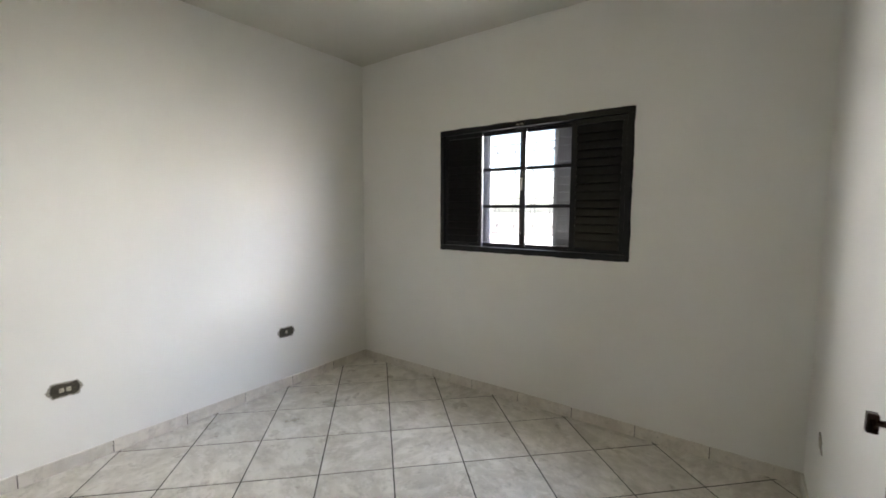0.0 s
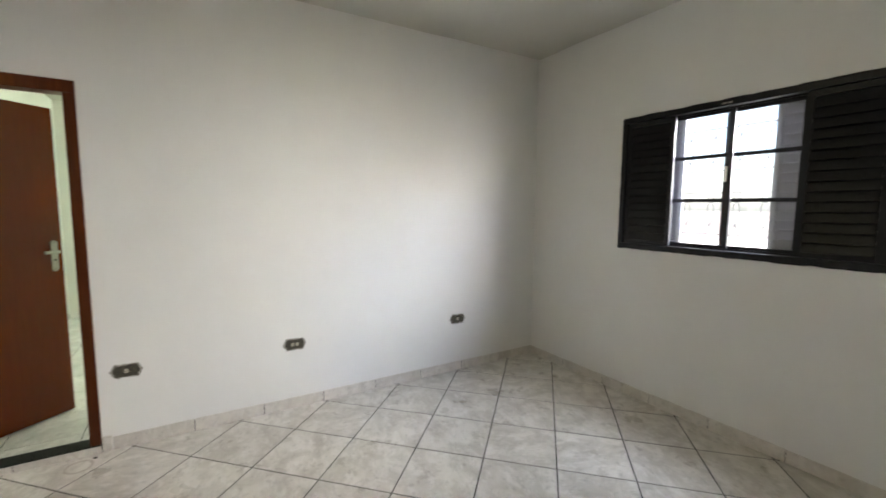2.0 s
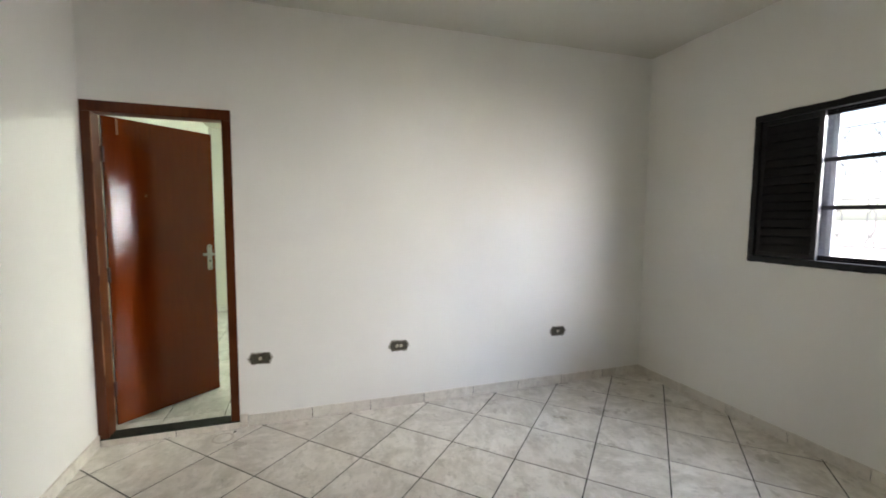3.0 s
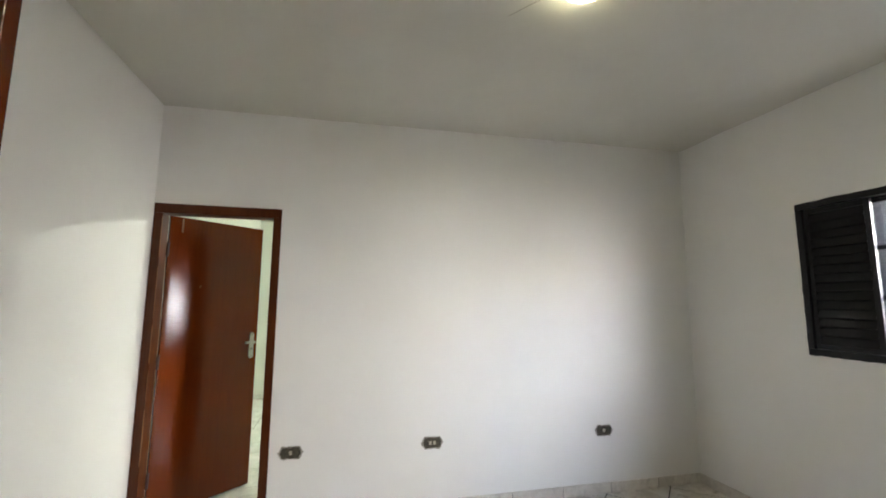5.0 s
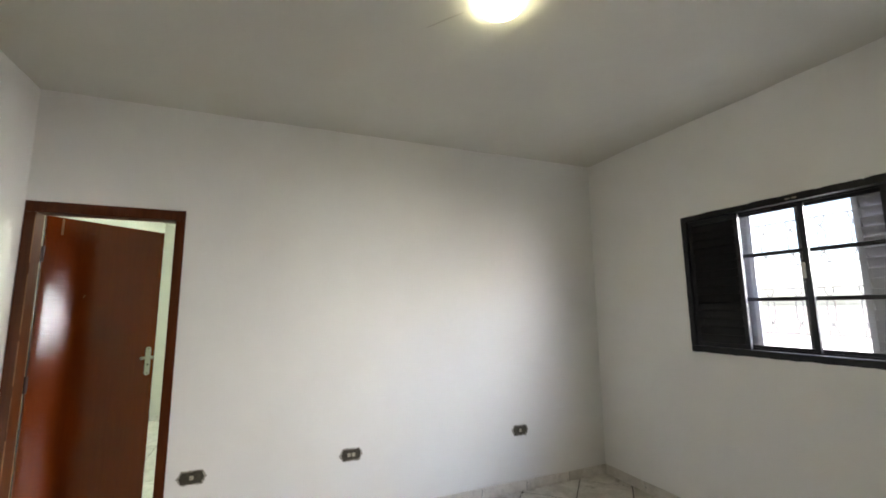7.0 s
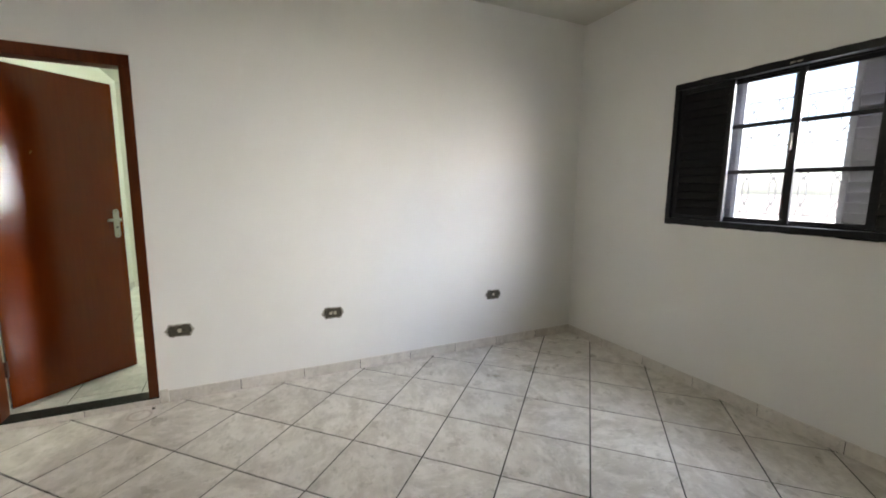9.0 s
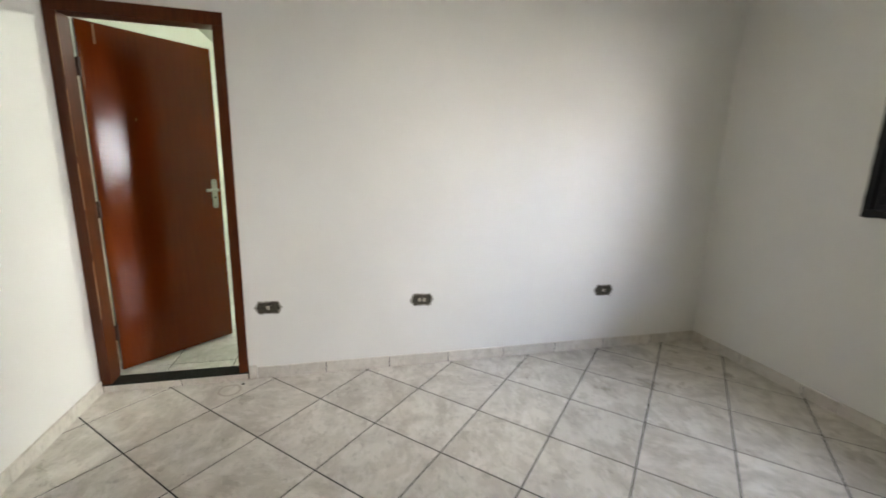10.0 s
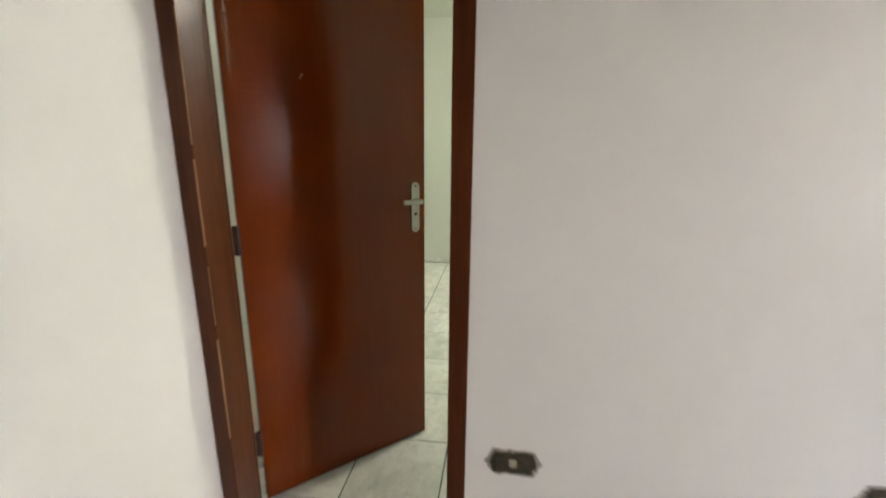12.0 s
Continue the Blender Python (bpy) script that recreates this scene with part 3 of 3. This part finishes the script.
# ---- bare socket boxes ----
def socket_box(x, y, z, turn, devices, seed, label):
    """A worn dark plate seat with pointed torn paint ends; faces +x before the turn."""
    rnd = random.Random(seed)
    s = thing("socket_box", (x, y, z), label, "socket", group="bare wall sockets", turn=turn)
    face = Matrix(((0, 0, 1, 0), (1, 0, 0, 0), (0, 1, 0, 0), (0, 0, 0, 1)))

    def torn(w, h, tip, k, j):
        pts = [(-w, h), (w, h), (w + tip, 0), (w, -h), (-w, -h), (-w - tip, 0)]
        out = []
        for (ax, ay), (bx, by) in zip(pts, pts[1:] + pts[:1]):
            for i in range(k):
                f = i / k
                out.append((ax + (bx - ax) * f + rnd.uniform(-j, j), ay + (by - ay) * f + rnd.uniform(-j, j)))
        return out
    part("scraped_rim", prism(bmesh.new(), torn(0.060, 0.044, 0.026, 7, 0.0035), 0.0012, face), SCUFF, s, "scraped grey plaster rim")
    part("plate_seat", prism(bmesh.new(), torn(0.056, 0.036, 0.014, 6, 0.003), 0.003, face), BOX, s, "dirty dark brown box")
    for sy in (-0.047, 0.047):
        part("strap", boxes(((0.002, sy - 0.003, -0.016), (0.0055, sy + 0.003, 0.016)), bevel=0.001), BOX, s, "metal strap")
    for dy in devices:
        dev = part("device", boxes(((0.002, dy - 0.011, -0.012), (0.008, dy + 0.011, 0.012)), bevel=0.0025), DEVICE, s, "aged cream plastic insert")
        for k in (-0.005, 0.005):
            part("slot", boxes(((0.0075, dy + k - 0.0012, -0.005), (0.0086, dy + k + 0.0012, 0.005))), SLOT, dev)
    for sy in (-0.062, 0.060):
        part("screw_hole", rod(bmesh.new(), (0.001, sy, 0.001), (0.0036, sy, 0.001), 0.0035, 8), SLOT, s)
    return s


for y, devs, sd in ((-0.592, (-0.0, ), 3), (0.415, (-0.016, 0.016), 5), (1.869, (0.0, ), 9)):
    socket_box(WX, y, 0.487, 0, devs, sd, "bare dirty wall socket without its cover plate on the white wall")


def wall_scar(x, y, z):
    """A filled-in socket hole: crumbled plaster edge, a cement plug, a pale smear under it; faces -x."""
    rnd = random.Random(21)
    s = thing("wall_scar", (x, y, z), "chipped plaster hole plugged with bare cement on the white wall", "wall damage")
    face = Matrix(((0, 0, -1, 0), (1, 0, 0, 0), (0, 1, 0, 0), (0, 0, 0, 1)))

    def blob(cy, cz, w, h, k):
        out = []
        for i in range(k):
            a = 2 * math.pi * i / k
            r = rnd.uniform(0.72, 1.12)
            out.append((cy + w * r * math.cos(a), cz + h * r * math.sin(a)))
        return out
    part("smear", prism(bmesh.new(), blob(-0.035, -0.030, 0.034, 0.016, 16), 0.0008, face), SCUFF, s, "thin grey smear of filler")
    part("crumbled_edge", prism(bmesh.new(), blob(0.010, 0.004, 0.050, 0.036, 22), 0.0016, face), BOX, s, "dark crumbled edge")
    part("cement_plug", prism(bmesh.new(), blob(0.000, 0.002, 0.038, 0.027, 18), 0.0040, face), CEMENT, s, "beige cement plug")
    return s


wall_scar(EX, 2.37, 0.46)


# ---- crumb of mortar by the door frame ----
def crumb(x, y, r):
    bm = bmesh.new()
    bmesh.ops.create_icosphere(bm, subdivisions=2, radius=r)
    for v in bm.verts:
        v.co *= 1 + 0.35 * noise.noise(v.co * 160)
        v.co.z = max(v.co.z * 0.6, -r * 0.35)
    ob = tagged(part("mortar_crumb", bm, GROUT), "small dark crumb of mortar on the beige floor tiles", "debris")
    ob.location = (x, y, r * 0.35)


crumb(-3.035, -0.761, 0.009)


# ---- fence outside ----
FY = 6.0
structure("yard_wall", boxes(((-9, FY - 0.08, -0.12), (6, FY + 0.08, 1.14)), bevel=0.01), OUTWALL, "low sunlit white yard wall under an iron fence", "wall")
fence = thing("fence", (0, FY, 1.14), "grey iron fence with two tiers of bars on the yard wall", "fence")
for z in (0.03, 0.60, 0.90, 1.47):
    part("rail", boxes(((-9, -0.010, z), (6, 0.010, z + 0.016))), BARS, fence)
for k in range(-18, 28, 4):
    part("post", boxes(((-2.82 + 0.32 * k, -0.012, 0.0), (-2.80 + 0.32 * k, 0.012, 1.48))), BARS, fence)
bm = bmesh.new()
for s in (-1, 1):
    pts = [(0.043, 0.61), (0.040, 0.55), (0.012, 0.51), (0.012, 0.47), (0.038, 0.43), (0.039, 0.23), (0.012, 0.185), (0.012, 0.145), (0.037, 0.105), (0.042, 0.04)]
    for (xa, za), (xb, zb) in zip(pts, pts[1:]):
        rod(bm, (s * xa, 0, za), (s * xb, 0, zb), 0.0075, 6)
box(bm, (-0.014, -0.010, 0.15), (0.014, 0.010, 0.18))
box(bm, (-0.014, -0.010, 0.475), (0.014, 0.010, 0.505))
bar = mesh_of("baluster", bm, BARS)
for k in range(-18, 28):
    for z in (0.0, 0.87):
        o = new("baluster", bar)
        o.parent = fence
        o.location = (-2.98 + 0.32 * k, 0, z)


# ---- skirting tiles ----
def skirting(name, axis, fixed, inward, cuts, label, tall=0.08):
    lo, hi = sorted((fixed, fixed + inward * 0.0075))
    a, b = cuts[0] + 0.002, cuts[-1] - 0.002
    back = ((lo, a, 0), (hi, b, tall - 0.005)) if axis == "y" else ((a, lo, 0), (b, hi, tall - 0.005))
    sk = structure(name, boxes(back), GROUT, label, "baseboard")
    rnd = random.Random(len(name))
    for a, b in zip(cuts, cuts[1:]):
        d = 0.011 + rnd.uniform(-0.001, 0.001)
        hgt = tall + rnd.uniform(-0.002, 0.002)
        lo, hi = sorted((fixed, fixed + inward * d))
        if axis == "y":
            bm = boxes(((lo, a + 0.002, 0), (hi, b - 0.002, hgt)), bevel=0.0012)
        else:
            bm = boxes(((a + 0.002, lo, 0), (b - 0.002, hi, hgt)), bevel=0.0012)
        part("skirting_tile", bm, BASE, sk)
    return sk


skirting("baseboard_west", "y", WX, 1, [-0.68, -0.245, 0.188, 0.62, 1.05, 1.481, 1.914, 2.365, NY], "beige ceramic skirting tiles along the white wall")
skirting("baseboard_north", "x", NY, -1, [WX + 0.012, -2.645, -2.205, -1.77, -1.334, -0.895, -0.457, -0.024, EX], "beige ceramic skirting tiles under the window")
skirting("baseboard_south", "x", SY, 1, [WX, -2.78, -2.35, -1.92, -1.49, -1.06, SD0], "beige ceramic skirting tiles along the side wall")
skirting("baseboard_east", "y", EX, -1, [ED1, 1.80, 2.23, 2.66, NY - 0.012], "beige ceramic skirting tiles along the side wall")


def hall_strip(name, lo, hi):
    structure(name, boxes((lo, hi), bevel=0.002), HALL_TILE, "white ceramic skirting along the hall wall", "baseboard")


hall_strip("hall_baseboard_west", (HALL_X, HALL_S, SILL), (HALL_X + 0.012, HALL_N, SILL + 0.075))
hall_strip("hall_baseboard_south", (HALL_X + 0.013, HALL_S, SILL), (HX - 0.02, HALL_S + 0.012, SILL + 0.075))
skirting("baseboard_sill", "y", WX, 1, [DY0 + 0.012, -1.13, -0.735], "beige ceramic strip under the granite sill", SILL - 0.010)
structure("trim", boxes(((WX, -0.733, 0), (WX + 0.009, -0.683, 0.095)), bevel=0.006), BASE, "rough beige ceramic stub beside the door frame", "trim")


# ---- floors, tile by tile ----
def clip(poly, axis, limit, keep):
    out = []
    for p, q in zip(poly, poly[1:] + poly[:1]):
        dp, dq = (p[axis] - limit) * keep, (q[axis] - limit) * keep
        if dp >= 0:
            out.append(p)
        if dp * dq < 0:
            f = dp / (dp - dq)
            out.append((p[0] + (q[0] - p[0]) * f, p[1] + (q[1] - p[1]) * f))
    return out


def tile_mesh(poly, thick, chamfer=0.0012):
    cx, cy = sum(p[0] for p in poly) / len(poly), sum(p[1] for p in poly) / len(poly)
    bm = bmesh.new()
    rings = []
    for inset, z in ((0, -thick), (0, -chamfer), (chamfer, 0)):
        ring = []
        for px, py in poly:
            d = math.hypot(px - cx, py - cy) or 1
            ring.append(bm.verts.new((px - (px - cx) / d * inset * 1.4, py - (py - cy) / d * inset * 1.4, z)))
        rings.append(ring)
    n = len(poly)
    for a, b in zip(rings, rings[1:]):
        for k in range(n):
            bm.faces.new((a[k], a[(k + 1) % n], b[(k + 1) % n], b[k]))
    bm.faces.new(rings[-1])
    return bm


floor = structure("floor", boxes(((WX, SY, -0.1), (EX, NY, -0.0022))), GROUT, "beige marbled floor tiles laid diagonally with dark joints", "floor")
OX, OY, AX, AY, J = -2.772, -0.272, 0.3055, 0.3045, 0.0052
full = None
rnd = random.Random(11)
for i in range(-2, 12):
    for j in range(-6, 12):
        if (i + j) % 2 == 0:
            continue
        cx, cy = OX + AX * i, OY + AY * j
        poly = [(cx + AX - J, cy), (cx, cy + AY - J), (cx - AX + J, cy), (cx, cy - AY + J)]
        whole = True
        for axis, limit, keep in ((0, WX + 0.004, 1), (0, EX - 0.004, -1), (1, SY + 0.004, 1), (1, NY - 0.004, -1)):
            c2 = clip(poly, axis, limit, keep)
            whole = whole and c2 == poly
            poly = c2
            if len(poly) < 3:
                break
        if len(poly) < 3:
            continue
        dz = rnd.uniform(-0.0004, 0.0004)
        if whole:
            if full is None:
                full = mesh_of("tile", tile_mesh([(x - cx, y - cy) for x, y in poly], 0.008), TILE)
            o = new("tile", full)
            o.location = (cx, cy, dz)
        else:
            o = new("tile", mesh_of("tile", tile_mesh([(x - cx, y - cy) for x, y in poly], 0.008), TILE))
            o.location = (cx, cy, dz)
        o.parent = floor

hall_floor = structure("hall_floor", boxes(((HALL_X, HALL_S, -0.1), (HX, HALL_N, SILL - 0.0042))), HALL_GROUT, "glossy white marbled hall tiles with grey joints", "floor")
HT = 0.395
shared = mesh_of("tile", tile_mesh([(0.003, 0.003), (HT - 0.003, 0.003), (HT - 0.003, HT - 0.003), (0.003, HT - 0.003)], 0.006), HALL_TILE)
x = -3.305
edge = mesh_of("tile", tile_mesh([(0.003, 0.003), (HX + 3.348, 0.003), (HX + 3.348, HT - 0.003), (0.003, HT - 0.003)], 0.006), HALL_TILE)
for j in range(-3, 8):
    y = -1.252 + HT * j
    if y < HALL_S - 0.1 or y > HALL_N:
        continue
    o = new("tile", edge)
    o.location, o.parent = (x, y, SILL - 0.002), hall_floor
    for i in range(1, 10):
        if x - HT * i < HALL_X - 0.2:
            continue
        o = new("tile", shared)
        o.location, o.parent = (x - HT * i, y, SILL - 0.002), hall_floor
